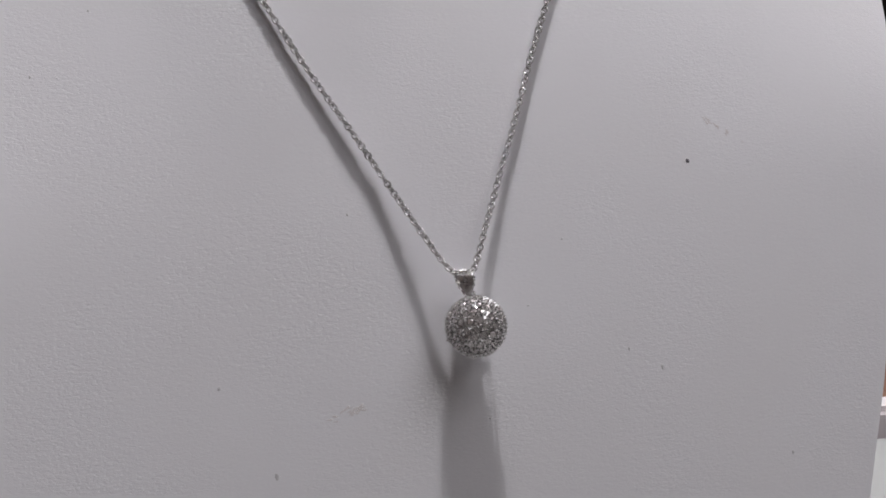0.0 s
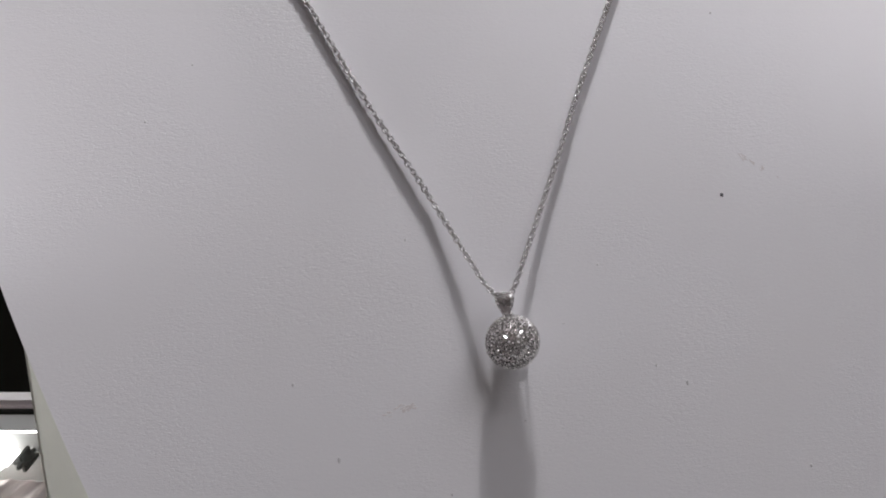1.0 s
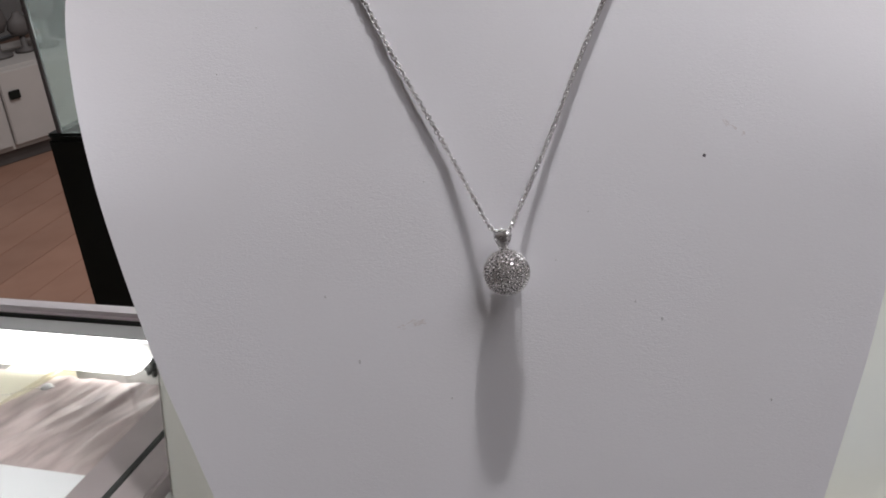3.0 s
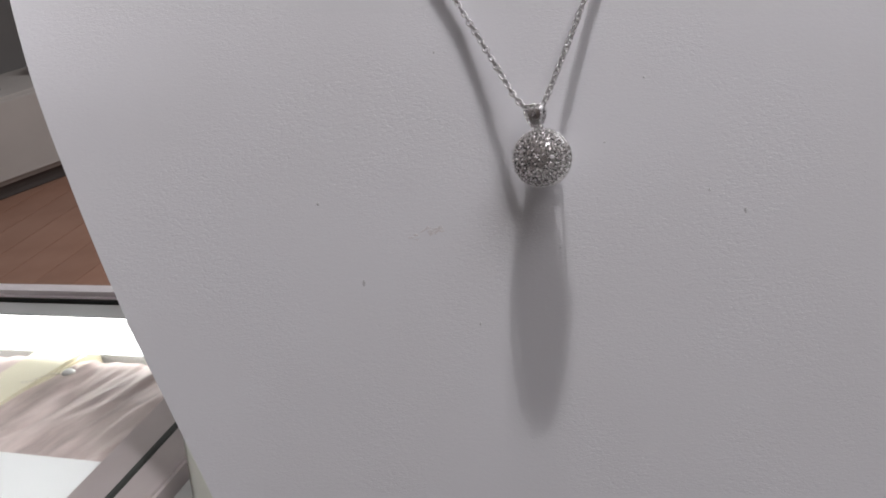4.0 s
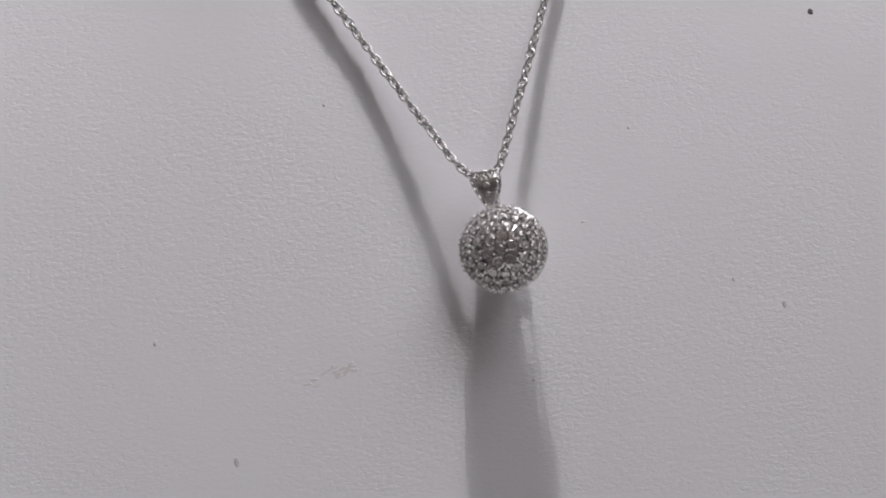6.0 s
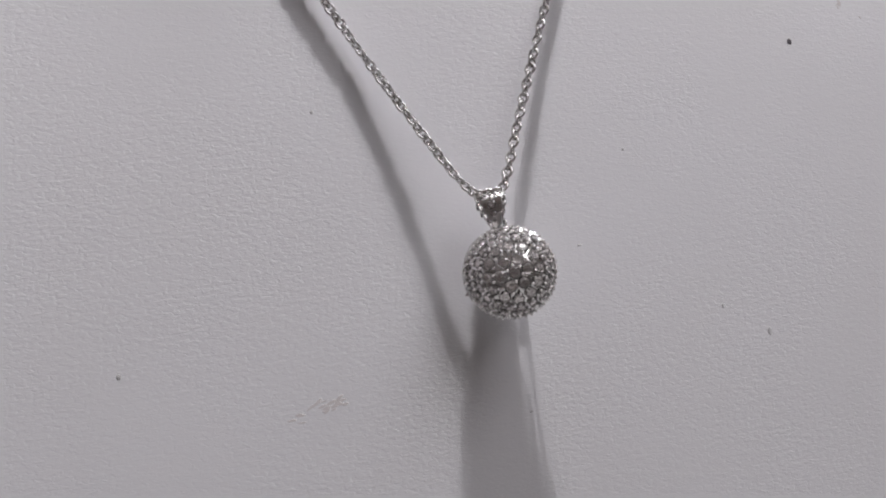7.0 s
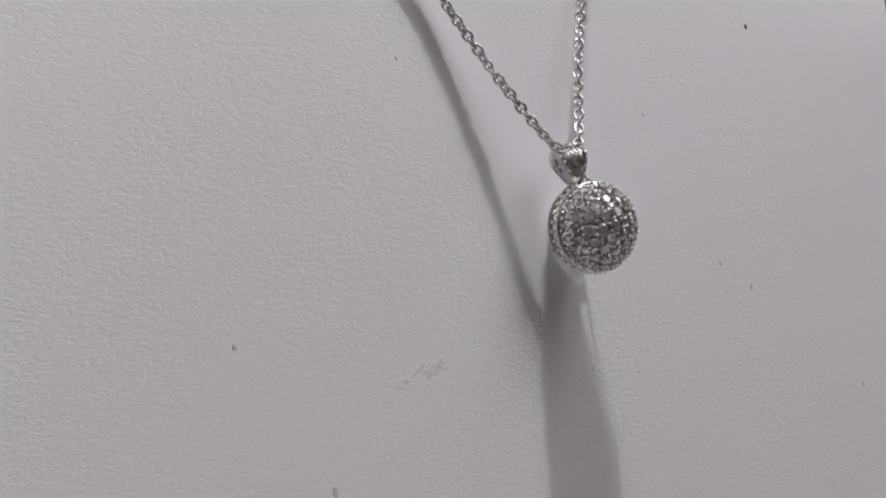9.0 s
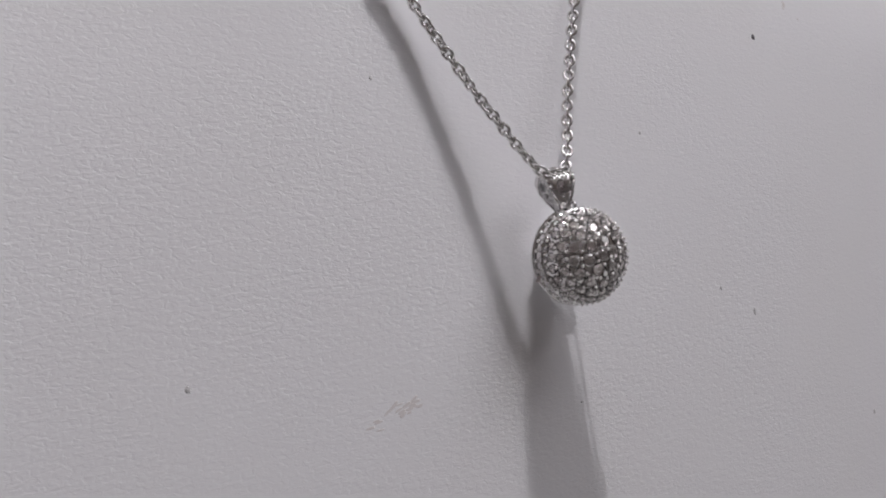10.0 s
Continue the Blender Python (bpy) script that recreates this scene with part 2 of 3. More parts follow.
def satin(name, x0, x1, y0, y1, z, seed):
    """A padded tray lining of soft folds that run across it."""
    bm = bmesh.new()
    nx, ny = 60, 60
    g = []
    for j in range(ny + 1):
        row = []
        for i in range(nx + 1):
            x, y = x0 + (x1 - x0) * i / nx, y0 + (y1 - y0) * j / ny
            q = Vector((x * 95 - y * 30 + seed, (x * 0.3 + y) * 20, seed))
            h = 0.0030 * noise.noise(q) + 0.0012 * noise.noise(q * 2.3)
            row.append(bm.verts.new((x, y, z + h)))
        g.append(row)
    for j in range(ny):
        for i in range(nx):
            bm.faces.new((g[j][i], g[j][i + 1], g[j + 1][i + 1], g[j + 1][i]))
    for f in bm.faces:
        f.smooth = True
    low = [bm.verts.new((x, y, z - 0.03)) for x, y in ((x0, y0), (x1, y0), (x1, y1), (x0, y1))]
    sides = [([g[0][i] for i in range(nx + 1)], low[0], low[1]), ([g[j][nx] for j in range(ny + 1)], low[1], low[2]),
             ([g[ny][i] for i in range(nx, -1, -1)], low[2], low[3]), ([g[j][0] for j in range(ny, -1, -1)], low[3], low[0])]
    for top, a, c in sides:
        rim = [bm.verts.new(v.co) for v in top]
        bm.faces.new(rim[::-1] + [a, c])
    bm.faces.new(low)
    return obj(name, bm, FABRIC)


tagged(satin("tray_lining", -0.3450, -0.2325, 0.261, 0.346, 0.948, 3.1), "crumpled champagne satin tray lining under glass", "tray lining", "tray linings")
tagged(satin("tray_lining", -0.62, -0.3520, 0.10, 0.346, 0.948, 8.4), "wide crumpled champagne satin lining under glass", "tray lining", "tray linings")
sheet = solid("paper_sheet", -0.330, -0.236, 0.06, 0.259, 0.955, 0.9565, PAPER, None, 0.0004)
tagged(sheet, "plain white card sheet in the showcase", "card")
# a small oval brooch with a run of fine beads on the lining
brooch = tagged(empty("brooch", Matrix.Translation((-0.3160, 0.3258, 0.9540)) @ pose(0, 0, 0, 0, 0, 25)), "small white oval brooch with fine beads on satin", "brooch")
bm = bmesh.new()
lathe(bm, [(0.0001, 0.0024), (0.0016, 0.0022), (0.0028, 0.0014), (0.0033, 0.0004), (0.0030, -0.0006), (0.0001, -0.0008)], 28)
for v in bm.verts:
    v.co.y *= 0.78
obj("cabochon", bm, PAPER, brooch, "glossy white oval cabochon", smooth=True)
bm = bmesh.new()
torus(bm, 0.0034, 0.0004, 28, 6)
for v in bm.verts:
    v.co.y *= 0.78
obj("setting", bm, SILVER, brooch, smooth=True)
for k in range(9):
    bm = bmesh.new()
    bmesh.ops.create_icosphere(bm, subdivisions=2, radius=0.00055)
    bead = obj("bead", bm, SILVER, brooch, smooth=True)
    bead.location = (-0.0045 - 0.0024 * k, -0.0005 + 0.0016 * math.sin(k * 0.7), 0.0006)
blue = tagged(empty("gift_box"), "pale blue patterned flat box with white rim", "box")
solid("lid", 0.083, 0.20, 0.18, 0.267, COUNTER, COUNTER + 0.010, BLUE, blue, 0.001)
solid("lid_edge", 0.083, 0.20, 0.2672, 0.2695, COUNTER, COUNTER + 0.0115, PAPER, blue, 0.0005, "white lid edge")

# ---- bust: a padded board that leans back ----
HALF = [(-0.178, 0.030), (-0.150, 0.036), (-0.110, 0.048), (-0.085, 0.0562), (-0.058, 0.0652), (-0.045, 0.0697), (-0.033, 0.0738), (-0.020, 0.0782), (0.0, 0.0838),
        (0.0217, 0.0890), (0.040, 0.0926), (0.054, 0.0944), (0.068, 0.0952), (0.080, 0.0938), (0.087, 0.0916), (0.0935, 0.0873), (0.102, 0.079), (0.113, 0.063), (0.124, 0.048), (0.140, 0.042), (0.185, 0.040)]


def face_height(u, s):
    """How far the bust's surface stands out of its flat plane."""
    neck = 0.0246 * smoothstep(0.086, 0.165, s) * math.exp(-(u / 0.034) ** 2)
    q = (u - 0.005) ** 2
    wing = 0.92 * (0.42 * q + 54 * q * q) * (0.9 - 0.1 * smoothstep(0.015, 0.055, s) if u < 0.005 else -0.5)
    shoulder = 0.010 * smoothstep(0.020, 0.110, s) * min(abs(u) / 0.09, 1.1) ** 3
    return neck + wing - shoulder


bust = tagged(empty("necklace_bust", BUST), "white leatherette necklace display bust leaning back", "display bust")
bm = bmesh.new()
NU, NS = 110, 170
grid = []
for j in range(NS + 1):
    s = -0.178 + 0.363 * j / NS
    h = curve_at(HALF, s)
    row = []
    for i in range(NU + 1):
        a = -1 + 2 * i / NU
        a = math.sin(a * math.pi / 2) * 0.55 + a * 0.45
        u = a * h * (1.009 + 0.003 * smoothstep(0.015, 0.055, s) if a < 0 else 1.047) * (1 + 0.028 * smoothstep(0.03, 0.10, s))
        row.append(bm.verts.new((u, s, face_height(u, s))))
    grid.append(row)
for j in range(NS):
    for i in range(NU):
        bm.faces.new((grid[j][i], grid[j][i + 1], grid[j + 1][i + 1], grid[j + 1][i]))
rear = [[bm.verts.new((v.co.x * 0.95, v.co.y, v.co.z - 0.007)) for v in row] for row in grid]
for j in range(NS):
    for i in range(NU):
        bm.faces.new((rear[j][i], rear[j + 1][i], rear[j + 1][i + 1], rear[j][i + 1]))


def rim(front, back):
    a, b = [bm.verts.new(v.co) for v in front], [bm.verts.new(v.co) for v in back]
    for k in range(len(a) - 1):
        bm.faces.new((a[k], b[k], b[k + 1], a[k + 1]))


rim(grid[0], rear[0])
rim(grid[NS][::-1], rear[NS][::-1])
rim([row[0] for row in grid][::-1], [row[0] for row in rear][::-1])
rim([row[NU] for row in grid], [row[NU] for row in rear])
obj("padded_front", bm, VINYL, bust, smooth=True)
seam = bmesh.new()
box(seam, -0.03, 0.03, -0.1795, -0.170, -0.020, -0.008, 0.001)
obj("foot", seam, CREAM, bust)

# specks and smears on the vinyl: across, up, size, flatness
FAINT = material("grey_fleck", (0.55, 0.53, 0.54), 0.7, mottle_or_shade=0.5, mottle_size=900, tint=(0.66, 0.64, 0.65))
for u, s, r, k, mat in ((47.7, 25.3, 0.36, 1.2, SPECK), (-15.6, 23.9, 0.22, 1.0, FAINT), (21.3, 14.6, 0.20, 1.0, FAINT), (36.4, -10.8, 0.26, 2.0, FAINT), (30.6, -6.5, 0.18, 1.8, FAINT),
                        (-33.4, -16.8, 0.28, 2.2, FAINT), (-40.4, -1.2, 0.26, 1.2, FAINT), (50.0, 61.5, 0.22, 1.0, FAINT), (43.8, 66.0, 0.25, 1.0, FAINT), (-52.0, 62.0, 0.22, 1.0, FAINT),
                        (-62.0, 52.0, 0.22, 1.0, FAINT), (13.3, 4.0, 0.30, 0.4, FAINT), (-12.5, -26.5, 0.2, 1.4, FAINT), (3.5, -14.0, 0.22, 0.6, FAINT), (59.5, -30.5, 0.25, 1.3, FAINT)):
    bm = bmesh.new()
    bmesh.ops.create_icosphere(bm, subdivisions=2, radius=1)
    for v in bm.verts:
        v.co *= 1 + 0.35 * noise.noise(v.co * 2 + Vector((u, s, 0)))
        v.co = Vector((v.co.x * r, v.co.y * r * k, v.co.z * 0.06)) * 0.001
    ob = obj("speck", bm, mat, bust, "tiny dark speck" if mat is SPECK else "")
    ob.location = (u / 1000, s / 1000, face_height(u / 1000, s / 1000))
# a scuffed patch and a faint crease of many small flecks: centre, spread, slope
for cu, cs, du, ds, slope, count in ((-20.5, -8.8, 3.2, 0.8, 0.20, 22), (55.0, 30.8, 3.6, 0.5, -0.75, 16)):
    bm = bmesh.new()
    for k in range(count):
        a = random.gauss(0, 0.5) * du
        u, s = (cu + a) / 1000, (cs + a * slope + random.gauss(0, 0.5) * ds) / 1000
        m = Matrix.Translation((u, s, face_height(u, s))) @ pose(0, 0, 0, 0, 0, math.degrees(math.atan(slope)) + random.uniform(-25, 25)) @ Matrix.Diagonal((random.uniform(0.2, 0.7) / 1000, random.uniform(0.08, 0.2) / 1000, 0.00003, 1))
        bmesh.ops.create_cone(bm, cap_ends=True, segments=9, radius1=1, radius2=0.9, depth=1, matrix=m)
    tagged(obj("scuff", bm, SMEAR, bust, "faint scuffed patch"), kind="stuff")

# ---- cream board behind the bust ----
panel = tagged(empty("back_panel", Matrix.Translation((0, 0.155, 1.13)) @ pose(0, 0, 0, 0, 0, YAW)), "cream-white tapered board standing behind the bust", "display board")
bm = bmesh.new()
prof = [(-0.1485, -0.165), (0.1695, -0.165), (0.1477, 0.128), (-0.1400, 0.128)]
fr = [bm.verts.new((x, 0.106 + 0.25 * (z + 0.165), z)) for x, z in prof]
bk = [bm.verts.new((x, 0.113 + 0.25 * (z + 0.165), z)) for x, z in prof]
bm.faces.new(fr)
bm.faces.new(bk[::-1])
for i in range(4):
    bm.faces.new((fr[i], fr[(i + 1) % 4], bk[(i + 1) % 4], bk[i]))
bmesh.ops.bevel(bm, geom=bm.edges[:], offset=0.0012, segments=2, affect="EDGES")
obj("board", bm, CREAM, panel)
bm = bmesh.new()
box(bm, -0.05, 0.05, 0.118, 0.148, -0.165, -0.155, 0.001)
obj("foot", bm, CREAM, panel)

# ---- necklace ----
necklace = tagged(empty("pendant_necklace", BUST), "silver chain necklace with round stone-set dome pendant", "necklace")
BI = BUST.inverted()
MM = 0.001


def brilliant(radius, seg=8):
    """A round cut stone: table, crown, girdle and a shallow pavilion."""
    bm = bmesh.new()
    rings = [(0.55, 0.34), (0.98, 0.06), (1.0, -0.02), (0.45, -0.40)]
    rows = []
    for k, (r, z) in enumerate(rings):
        off = math.pi / seg if k == 0 else 0
        rows.append([bm.verts.new((radius * r * math.cos(2 * math.pi * i / seg + off), radius * r * math.sin(2 * math.pi * i / seg + off), radius * z)) for i in range(seg)])
    bm.faces.new(rows[0])
    for i in range(seg):
        k = (i + 1) % seg
        bm.faces.new((rows[0][i], rows[1][i], rows[1][k]))
        bm.faces.new((rows[0][i], rows[1][k], rows[0][k]))
        bm.faces.new((rows[1][i], rows[2][i], rows[2][k], rows[1][k]))
        bm.faces.new((rows[2][i], rows[3][i], rows[3][k], rows[2][k]))
    bm.faces.new(rows[3][::-1])
    bmesh.ops.recalc_face_normals(bm, faces=bm.faces[:])
    me = bpy.data.meshes.new("stone")
    bm.to_mesh(me)
    bm.free()
    me.materials.append(STONE)
    return me


# pendant frame: z out of the dome, y up
PEND = Matrix.Translation((0.0035, 0.1487, 1.1345)) @ pose(0, 0, 0, 90 - 20, 0, 0)
R_BALL, R_RIM = 5.12 * MM, 4.95 * MM
H0 = math.sqrt(R_BALL**2 - R_RIM**2)
bm = bmesh.new()
prof = [(0.05 * MM, R_BALL - H0 - 0.25 * MM)]
for k in range(1, 15):
    a = math.radians(74 * k / 14)
    prof.append(((R_BALL - 0.25 * MM) * math.sin(a), (R_BALL - 0.25 * MM) * math.cos(a) - H0))
prof += [(5.02 * MM, 0.1 * MM), (5.1 * MM, -0.15 * MM), (5.02 * MM, -0.45 * MM), (4.75 * MM, -0.5 * MM), (4.9 * MM, -0.7 * MM), (4.9 * MM, -1.6 * MM), (4.5 * MM, -1.9 * MM), (3.5 * MM, -2.3 * MM), (2.9 * MM, -3.6 * MM), (1.6 * MM, -4.4 * MM), (0.05 * MM, -4.6 * MM)]
lathe(bm, prof, 56)
pendant = obj("pendant", bm, SILVER, necklace, "domed round silver pendant", smooth=True)
pendant.matrix_basis = BI @ PEND

RINGS = [(0, 1, 0.78, 0), (17.5, 6, 0.76, 0.2), (34.5, 12, 0.73, 0.1), (49.5, 18, 0.65, 0.0), (62.5, 23, 0.55, 0.07), (73.0, 28, 0.44, 0.0)]
for polar, count, size, turn in RINGS:
    me = brilliant(size * MM)
    for i in range(count):
        a, p = turn + 2 * math.pi * i / count, math.radians(polar)
        d = Vector((math.sin(p) * math.cos(a), math.sin(p) * math.sin(a), math.cos(p)))
        ob = new("stone", me)
        ob.parent = pendant
        q = d.to_track_quat("Z", "Y")
        wob = Euler((random.uniform(-0.22, 0.22), random.uniform(-0.22, 0.22), random.uniform(0, 1))).to_quaternion()
        ob.matrix_basis = Matrix.LocRotScale(d * (R_BALL - 0.10 * MM) - Vector((0, 0, H0)), q @ wob, None)

# raised bead prongs between the stones, and the milled rim
bm = bmesh.new()
for polar, count, r, turn in ((8.8, 6, 0.20, 0.7), (26.2, 18, 0.21, 0.05), (42.3, 30, 0.21, 0.0), (56.3, 42, 0.20, 0.03), (68.2, 46, 0.18, 0.0), (76.5, 50, 0.15, 0.05)):
    for i in range(count):
        a, p = turn + 2 * math.pi * (i + random.uniform(-0.12, 0.12)) / count, math.radians(polar + random.uniform(-0.8, 0.8))
        d = Vector((math.sin(p) * math.cos(a), math.sin(p) * math.sin(a), math.cos(p)))
        bmesh.ops.create_icosphere(bm, subdivisions=1, radius=r * MM * random.uniform(0.85, 1.15), matrix=Matrix.Translation(d * (R_BALL + 0.17 * MM) - Vector((0, 0, H0))))
tagged(obj("beading", bm, SATIN, pendant, smooth=True), kind="stuff")
# open gallery behind the rim
bm = bmesh.new()
torus(bm, 5.0 * MM, 0.24 * MM, 48, 6, Matrix.Translation((0, 0, -1.75 * MM)))
for i in range(30):
    a = 2 * math.pi * i / 30
    bmesh.ops.create_icosphere(bm, subdivisions=1, radius=0.32 * MM, matrix=Matrix.Translation((4.95 * MM * math.cos(a), 4.95 * MM * math.sin(a), -1.05 * MM)))
obj("gallery", bm, SILVER, pendant, "openwork silver gallery", smooth=True)
for i in range(8):
    a = 2 * math.pi * (i + 0.5) / 8
    bm = bmesh.new()
    p0, p1 = Vector((4.8 * math.cos(a), 4.8 * math.sin(a), -1.9)) * MM, Vector((2.6 * math.cos(a), 2.6 * math.sin(a), -5.5)) * MM
    q = (p1 - p0).to_track_quat("Z", "Y")
    bmesh.ops.create_cone(bm, cap_ends=True, segments=8, radius1=0.24 * MM, radius2=0.2 * MM, depth=(p1 - p0).length, matrix=Matrix.LocRotScale((p0 + p1) / 2, q, None))
    obj("strut", bm, SILVER, pendant, smooth=True)
bm = bmesh.new()
torus(bm, 2.6 * MM, 0.26 * MM, 32, 6, Matrix.Translation((0, 0, -5.5 * MM)))
obj("foot_ring", bm, SILVER, pendant, smooth=True)
bm = bmesh.new()
torus(bm, 0.62 * MM, 0.2 * MM, 18, 8, Matrix.Translation((0, 5.25 * MM, -1.3 * MM)) @ pose(0, 0, 0, 0, 90, 0))
obj("jump_ring", bm, SILVER, pendant, "small silver jump ring", smooth=True)

bm = bmesh.new()
bmesh.ops.create_cone(bm, cap_ends=True, segments=4, radius1=0.42 * MM, radius2=0.1 * MM, depth=0.8 * MM, matrix=Matrix.Translation((-4.7 * MM, -2.0 * MM, -1.5 * MM)) @ pose(0, 0, 0, 90, 0, -70))
obj("nub", bm, BRONZE, pendant, "small dark nub on the gallery")

# bail: a tapered band folded over the chain, stones set in its front leaf
BAIL = Matrix.Translation((0.0026, 0.1519, 1.1381)) @ pose(0, 0, 0, 90 - 24, 0, -4) @ pose(0, 0, 0, 0, 0, 8) @ Matrix.Diagonal((1.12, 1.13, 1.0, 1))
bm = bmesh.new()
path = [(0.1, 0.25, 0.34), (0.9, 0.62, 0.62), (1.9, 0.95, 1.08), (2.9, 1.12, 1.42), (3.6, 0.95, 1.55), (4.05, 0.45, 1.58), (4.15, -0.1, 1.58), (4.0, -0.8, 1.55), (3.4, -1.6, 1.45), (2.5, -1.8, 1.2), (1.4, -1.3, 0.8), (0.1, -0.35, 0.32)]
n_, thick = len(path), 0.24
outer, inner = [], []
for k, (y, z, w) in enumerate(path):
    y0, z0 = path[max(k - 1, 0)][:2]
    y1, z1 = path[min(k + 1, n_ - 1)][:2]
    t = Vector((0, y1 - y0, z1 - z0)).normalized()
    nrm = Vector((0, -t.z, t.y)) * -1
    outer.append([bm.verts.new((Vector((x * w, y, z)) + nrm * (thick * (1 - abs(x) ** 2 * 0.5))) * MM) for x in (-1, -0.5, 0, 0.5, 1)])
    inner.append([bm.verts.new((Vector((x * w, y, z)) - nrm * 0.05) * MM) for x in (-1, -0.5, 0, 0.5, 1)])
for k in range(n_ - 1):
    for i in range(4):
        bm.faces.new((outer[k][i], outer[k][i + 1], outer[k + 1][i + 1], outer[k + 1][i]))
        bm.faces.new((inner[k][i], inner[k + 1][i], inner[k + 1][i + 1], inner[k][i + 1]))
    for i in (0, 4):
        bm.faces.new((outer[k][i], outer[k + 1][i], inner[k + 1][i], inner[k][i]))
for k in (0, n_ - 1):
    for i in range(4):
        bm.faces.new((outer[k][i], outer[k][i + 1], inner[k][i + 1], inner[k][i]))
bail = obj("bail", bm, SATIN, necklace, "tapered silver bail with small stones", smooth=True)
bail.matrix_basis = BI @ BAIL
for y, z, size in ((2.85, 1.12, 0.50), (1.95, 0.98, 0.36), (1.25, 0.76, 0.25)):
    ob = new("stone", brilliant(size * MM))
    ob.parent = bail
    ob.matrix_basis = pose(0, y * MM, z * MM, -12, 0, 20)
bm = bmesh.new()
for sx in (-1, 1):
    pts = [Vector((sx * w * 0.93, y, z + 0.22)) * MM for y, z, w in path[:5]]
    for a, b in zip(pts, pts[1:]):
        q = (b - a).to_track_quat("Z", "Y")
        bmesh.ops.create_cone(bm, cap_ends=True, segments=6, radius1=0.13 * MM, radius2=0.13 * MM, depth=(b - a).length * 1.1, matrix=Matrix.LocRotScale((a + b) / 2, q, None))
for x in (-1.0, -0.5, 0, 0.5, 1.0):
    bmesh.ops.create_icosphere(bm, subdivisions=1, radius=0.2 * MM, matrix=Matrix.Translation(Vector((x, 3.75, 1.25)) * MM))
obj("bail_rim", bm, SILVER, bail, smooth=True)

# rounded side leaves of the bail, each with two small stones
SIDE = [(0.15, -0.25, 0.15), (0.9, -0.75, 0.50), (1.7, -1.25, 0.85), (2.5, -1.60, 1.0), (3.2, -1.40, 0.95), (3.75, -0.80, 0.6), (3.95, -0.2, 0.2)]
for sx in (-1, 1):
    bm = bmesh.new()
    rows = []
    for y, z0, z1 in SIDE:
        w = curve_at([(p[0], p[2]) for p in path[:7]], y)
        row = []
        for k in range(7):
            q = k / 6
            bulge = 0.18 * math.sin(math.pi * q) * math.sin(math.pi * min(max(y / 4.1, 0), 1))
            row.append(bm.verts.new(Vector((sx * (w * 0.86 + bulge), y, z0 + (z1 - z0) * q)) * MM))
        rows.append(row)
    for a, b in zip(rows, rows[1:]):
        for k in range(6):
            bm.faces.new((a[k], a[k + 1], b[k + 1], b[k]))
    bmesh.ops.solidify(bm, geom=bm.faces[:], thickness=0.12 * MM)
    obj("side_leaf", bm, SATIN, bail, smooth=True)
    for y, z, size in ((2.95, -0.35, 0.42), (2.1, -0.25, 0.32)):
        ob = new("stone", brilliant(size * MM))
        ob.parent = bail
        w = curve_at([(p[0], p[2]) for p in path[:7]], y)
        ob.matrix_basis = pose(sx * (w * 0.86 + 0.17) * MM, y * MM, z * MM, 0, 90 * sx, 0)

# chain: oval links along both strands, from the bail up and round the neck
bm = bmesh.new()
torus(bm, 0.50 * MM, 0.19 * MM, 14, 6, sx=1.35)
me_link = bpy.data.meshes.new("chain_link")
for f in bm.faces:
    f.smooth = True
bm.to_mesh(me_link)
bm.free()
me_link.materials.append(SILVER)
PITCH = 0.97 * MM


def strand(knots, turn):
    """Links at equal steps along a smooth line through knots (across, up, out) in the bust's frame."""
    fine, n = [], 24
    ts = list(range(len(knots)))
    for k in range((len(knots) - 1) * n + 1):
        fine.append(Vector([curve_at([(t, q[c]) for t, q in zip(ts, knots)], k / n) for c in range(3)]) * MM)
    dist, out, need = 0.0, [], 0.0
    for a, b in zip(fine, fine[1:]):
        seg = (b - a).length
        while need <= dist + seg:
            out.append((a.lerp(b, (need - dist) / seg), (b - a).normalized()))
            need += PITCH
        dist += seg
    for i, (p, d) in enumerate(out):
        ob = new("chain_link", me_link)
        ob.parent = necklace
        q = d.to_track_quat("X", "Z")
        spin = Euler((math.radians((20 if i % 2 else 110) + turn + random.uniform(-14, 14)), random.uniform(-0.06, 0.06), random.uniform(-0.10, 0.10))).to_quaternion()
        ob.matrix_basis = Matrix.LocRotScale(p, q @ spin, None)


def on(u, s, lift=0.75):
    return (u, s, face_height(u * MM, s * MM) / MM + lift)


strand([(1.6, 11.4, 5.0), (0.0, 11.6, 4.9), (-1.72, 14.0, 4.4), (-3.6, 18.0, 3.4), (-5.5, 22.0, 2.6), (-9.3, 30.0, 1.6), on(-12.2, 36.0, 1.35), on(-19.6, 50.7, 1.0), on(-28.8, 71.2), on(-37.0, 89.4), on(-42, 101), on(-46, 113), on(-46, 122)], 0)
strand([(1.6, 11.4, 5.0), (3.2, 11.6, 4.9), (4.69, 14.0, 4.4), (6.7, 18.0, 3.4), (8.75, 22.0, 2.6), (12.7, 30.0, 1.6), on(15.6, 36.0, 1.35), on(21.4, 48.9, 1.0), on(30.2, 66.8), on(38.4, 83.6), on(43.5, 97), on(46.5, 110), on(46, 122)], 30)

# ---- the shop behind ----
black = tagged(empty("black_cabinet"), "plain black laminate cabinet behind the counter", "cabinet")
solid("body", -0.782, 0.02, 0.90, 1.30, 0.04, 0.8955, BLACK, black, 0.004)
solid("top", -0.782, 0.02, 0.90, 1.30, 0.896, 0.902, BLACK, black, 0.003)
solid("plinth", -0.75, 0.0, 0.93, 1.28, 0.0, 0.039, PLINTH, black, 0.0)

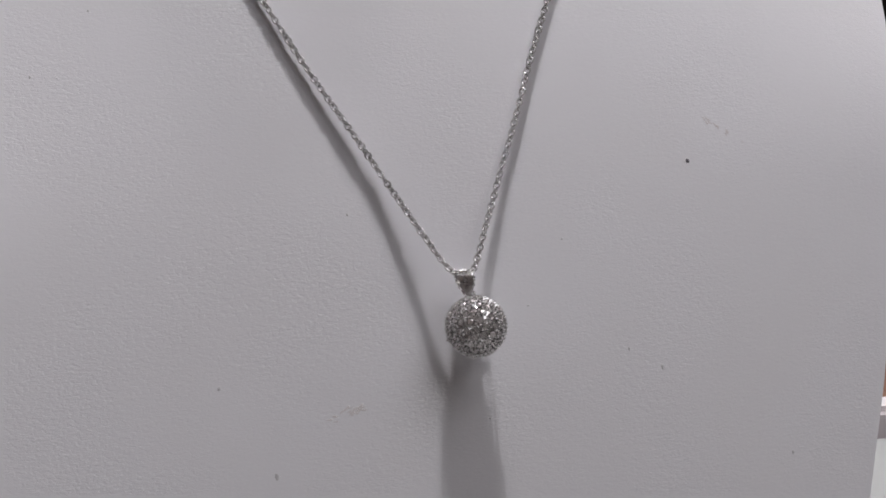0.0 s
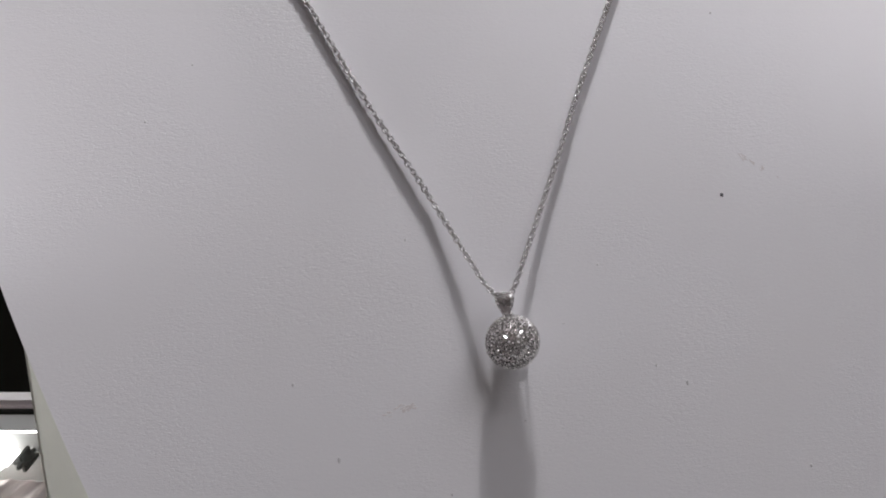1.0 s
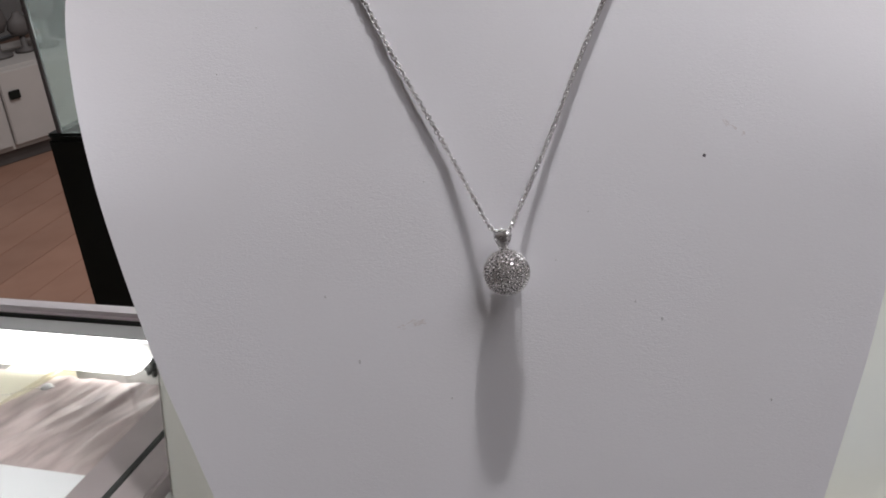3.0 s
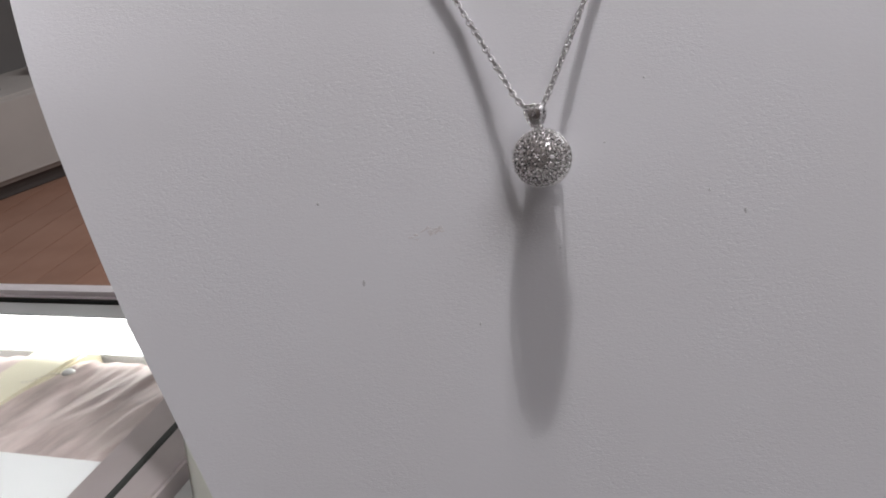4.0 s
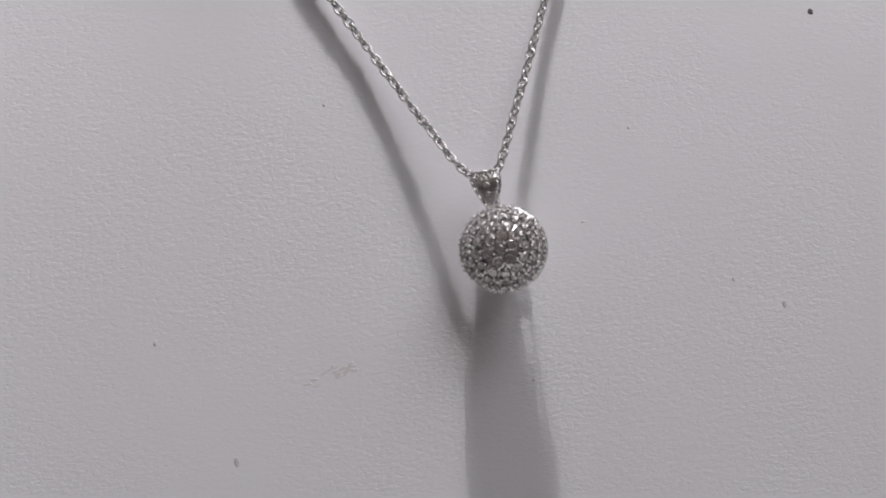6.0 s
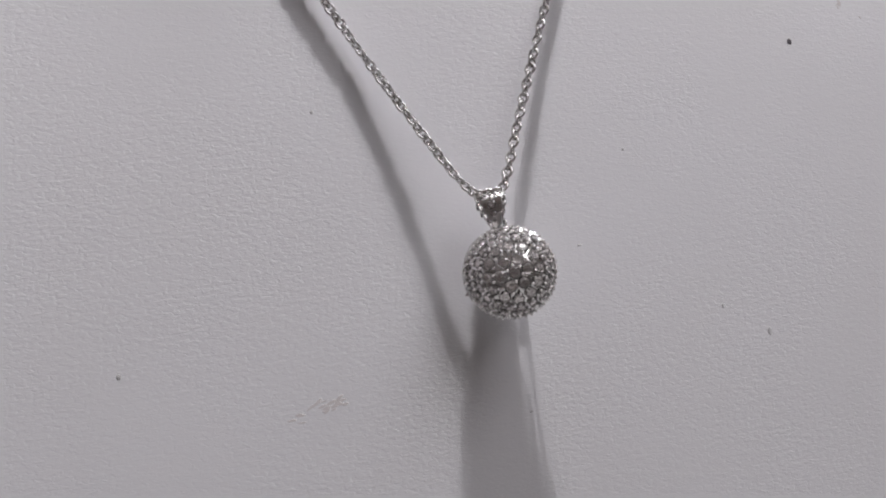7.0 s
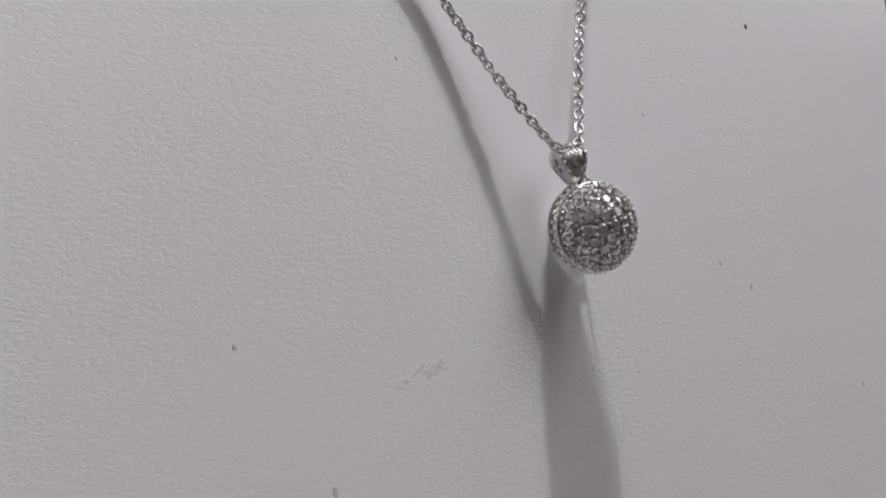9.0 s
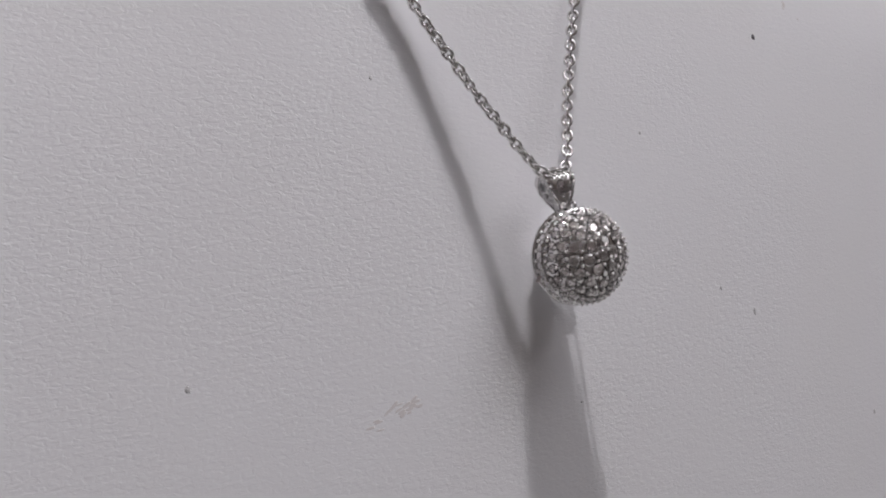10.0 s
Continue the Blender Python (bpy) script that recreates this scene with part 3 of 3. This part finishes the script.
case = tagged(empty("glass_showcase"), "tall clear glass case with slim grey posts on a black base", "showcase")
for x, y in ((-0.764, 0.906), (0.014, 0.906), (-0.764, 1.294), (0.014, 1.294)):
    solid("post", x - 0.003, x + 0.003, y - 0.003, y + 0.003, 0.9022, 1.60, PLINTH, case, 0.001)
solid("roof", -0.782, 0.02, 0.90, 1.30, 1.6002, 1.62, GREY, case, 0.003)
for x0, x1, y0, y1 in ((-0.760, 0.010, 0.904, 0.908), (-0.760, 0.010, 1.292, 1.296), (-0.766, -0.762, 0.910, 1.290), (0.012, 0.016, 0.910, 1.290)):
    solid("pane", x0, x1, y0, y1, 0.9022, 1.5998, CASEGLASS, case, 0.0).visible_shadow = False
solid("shelf", -0.760, 0.010, 0.913, 1.287, 1.25, 1.256, CASEGLASS, case, 0.0).visible_shadow = False

T = Matrix.Translation((-3.0, 2.93, 0)) @ pose(0, 0, 0, 0, 0, 62.7)


def placed(name, dims, mat, parent, bevel=0.004, label=""):
    return obj(name, box(bmesh.new(), *dims, bevel), mat, parent, label)


low = tagged(empty("low_cabinet", T), "low white cabinet with a square black lock", "cabinet")
placed("body", (-1.2, 1.6, 0.0, 0.5, 0.06, 0.40), CABINET, low)
placed("plinth", (-1.2, 1.6, 0.03, 0.5, 0.0, 0.059), PLINTH, low)
placed("door", (-0.30, 0.18, -0.018, -0.001, 0.08, 0.385), CABINET, low)
placed("door", (0.19, 0.95, -0.018, -0.001, 0.08, 0.385), CABINET, low)
placed("lock", (0.215, 0.26, -0.030, -0.019, 0.270, 0.305), BLACK, low, 0.002, "square black lock")
for x0, x1, h, mat in ((-0.5, 0.04, 0.42, SMOKE), (0.62, 0.95, 0.36, SMOKE)):
    dis = tagged(empty("display_case", T), "grey smoked glass display case on the cabinet", "display case", "display cases")
    placed("case", (x0, x1, 0.08, 0.45, 0.401, 0.401 + h), mat, dis, 0.01)
    placed("frame", (x0 - 0.01, x1 + 0.01, 0.07, 0.46, 0.402 + h, 0.425 + h), BLACK, dis, 0.003)

for x, h, wide, mat in ((0.30, 0.24, 0.075, PLINTH), (0.42, 0.17, 0.055, PLINTH), (0.52, 0.28, 0.070, PLINTH)):
    stand = tagged(empty("jewellery_stand", T @ Matrix.Translation((x, 0.2, 0.401))), "dark rounded jewellery display stand on the low cabinet", "display stand", "display stands")
    bm = bmesh.new()
    lathe(bm, [(0.001, 0), (wide * 0.8, 0), (wide * 0.8, 0.012), (wide * 0.25, 0.02), (wide * 0.22, h * 0.4), (0.001, h * 0.4)], 24)
    obj("base", bm, mat, stand, smooth=True)
    bm = bmesh.new()
    lathe(bm, [(0.001, h * 0.38), (wide * 0.7, h * 0.42), (wide, h * 0.6), (wide * 0.85, h * 0.8), (wide * 0.35, h * 0.93), (wide * 0.3, h), (0.001, h)], 24)
    for v in bm.verts:
        v.co.y *= 0.55
    obj("form", bm, mat, stand, smooth=True)

shelf = tagged(empty("black_shelf_unit"), "black shop shelving with white price cards", "shelf")
solid("body", 0.45, 2.2, 3.0, 3.4, 0.02, 1.3, BLACK, shelf, 0.005)
for z in (0.24, 0.56, 0.86):
    solid("ledge", 0.45, 2.2, 2.93, 2.999, z - 0.03, z - 0.01, BLACK, shelf, 0.003)
solid("plinth", 0.47, 2.18, 3.03, 3.38, 0.0, 0.019, PLINTH, shelf, 0.0)
for z in (0.24, 0.56, 0.86):
    for k in range(5):
        card = solid("price_card", 0.60 + 0.32 * k, 0.78 + 0.32 * k, 2.94, 2.995 if z < 0.3 else 2.946, z - 0.0095, z + 0.075, PAPER, None, 0.001)
        tagged(card, "plain white price card on a black shelf", "card", "price cards")
for x in (0.66, 1.3):
    bm = bmesh.new()
    lathe(bm, [(0.001, 0), (0.03, 0), (0.035, 0.02), (0.045, 0.06), (0.035, 0.10), (0.012, 0.12), (0.001, 0.121)], 24)
    ob = obj("white_vase", bm, PAPER, smooth=True)
    ob.location = (x, 2.968, 0.3155)
    tagged(ob, "small rounded white vase standing on a white box", "vase", "vases")

# ---- floor boards ----
me_board = {}
for i in range(-30, 31):
    x = i * 0.16
    for k in range(4):
        length = 2.2
        y0 = -2.95 + k * length + (0.0 if i % 2 else -0.02)
        if 0 not in me_board:
            bm = box(bmesh.new(), -0.0796, 0.0796, 0.0, length - 0.001, -0.012, 0.0, 0.0015)
            me = bpy.data.meshes.new("floor_board")
            bm.to_mesh(me)
            bm.free()
            me.materials.append(FLOORWOOD)
            me_board[0] = me
        ob = new("floor_board", me_board[0])
        ob.parent = floor
        ob.location = (x, y0, 0)
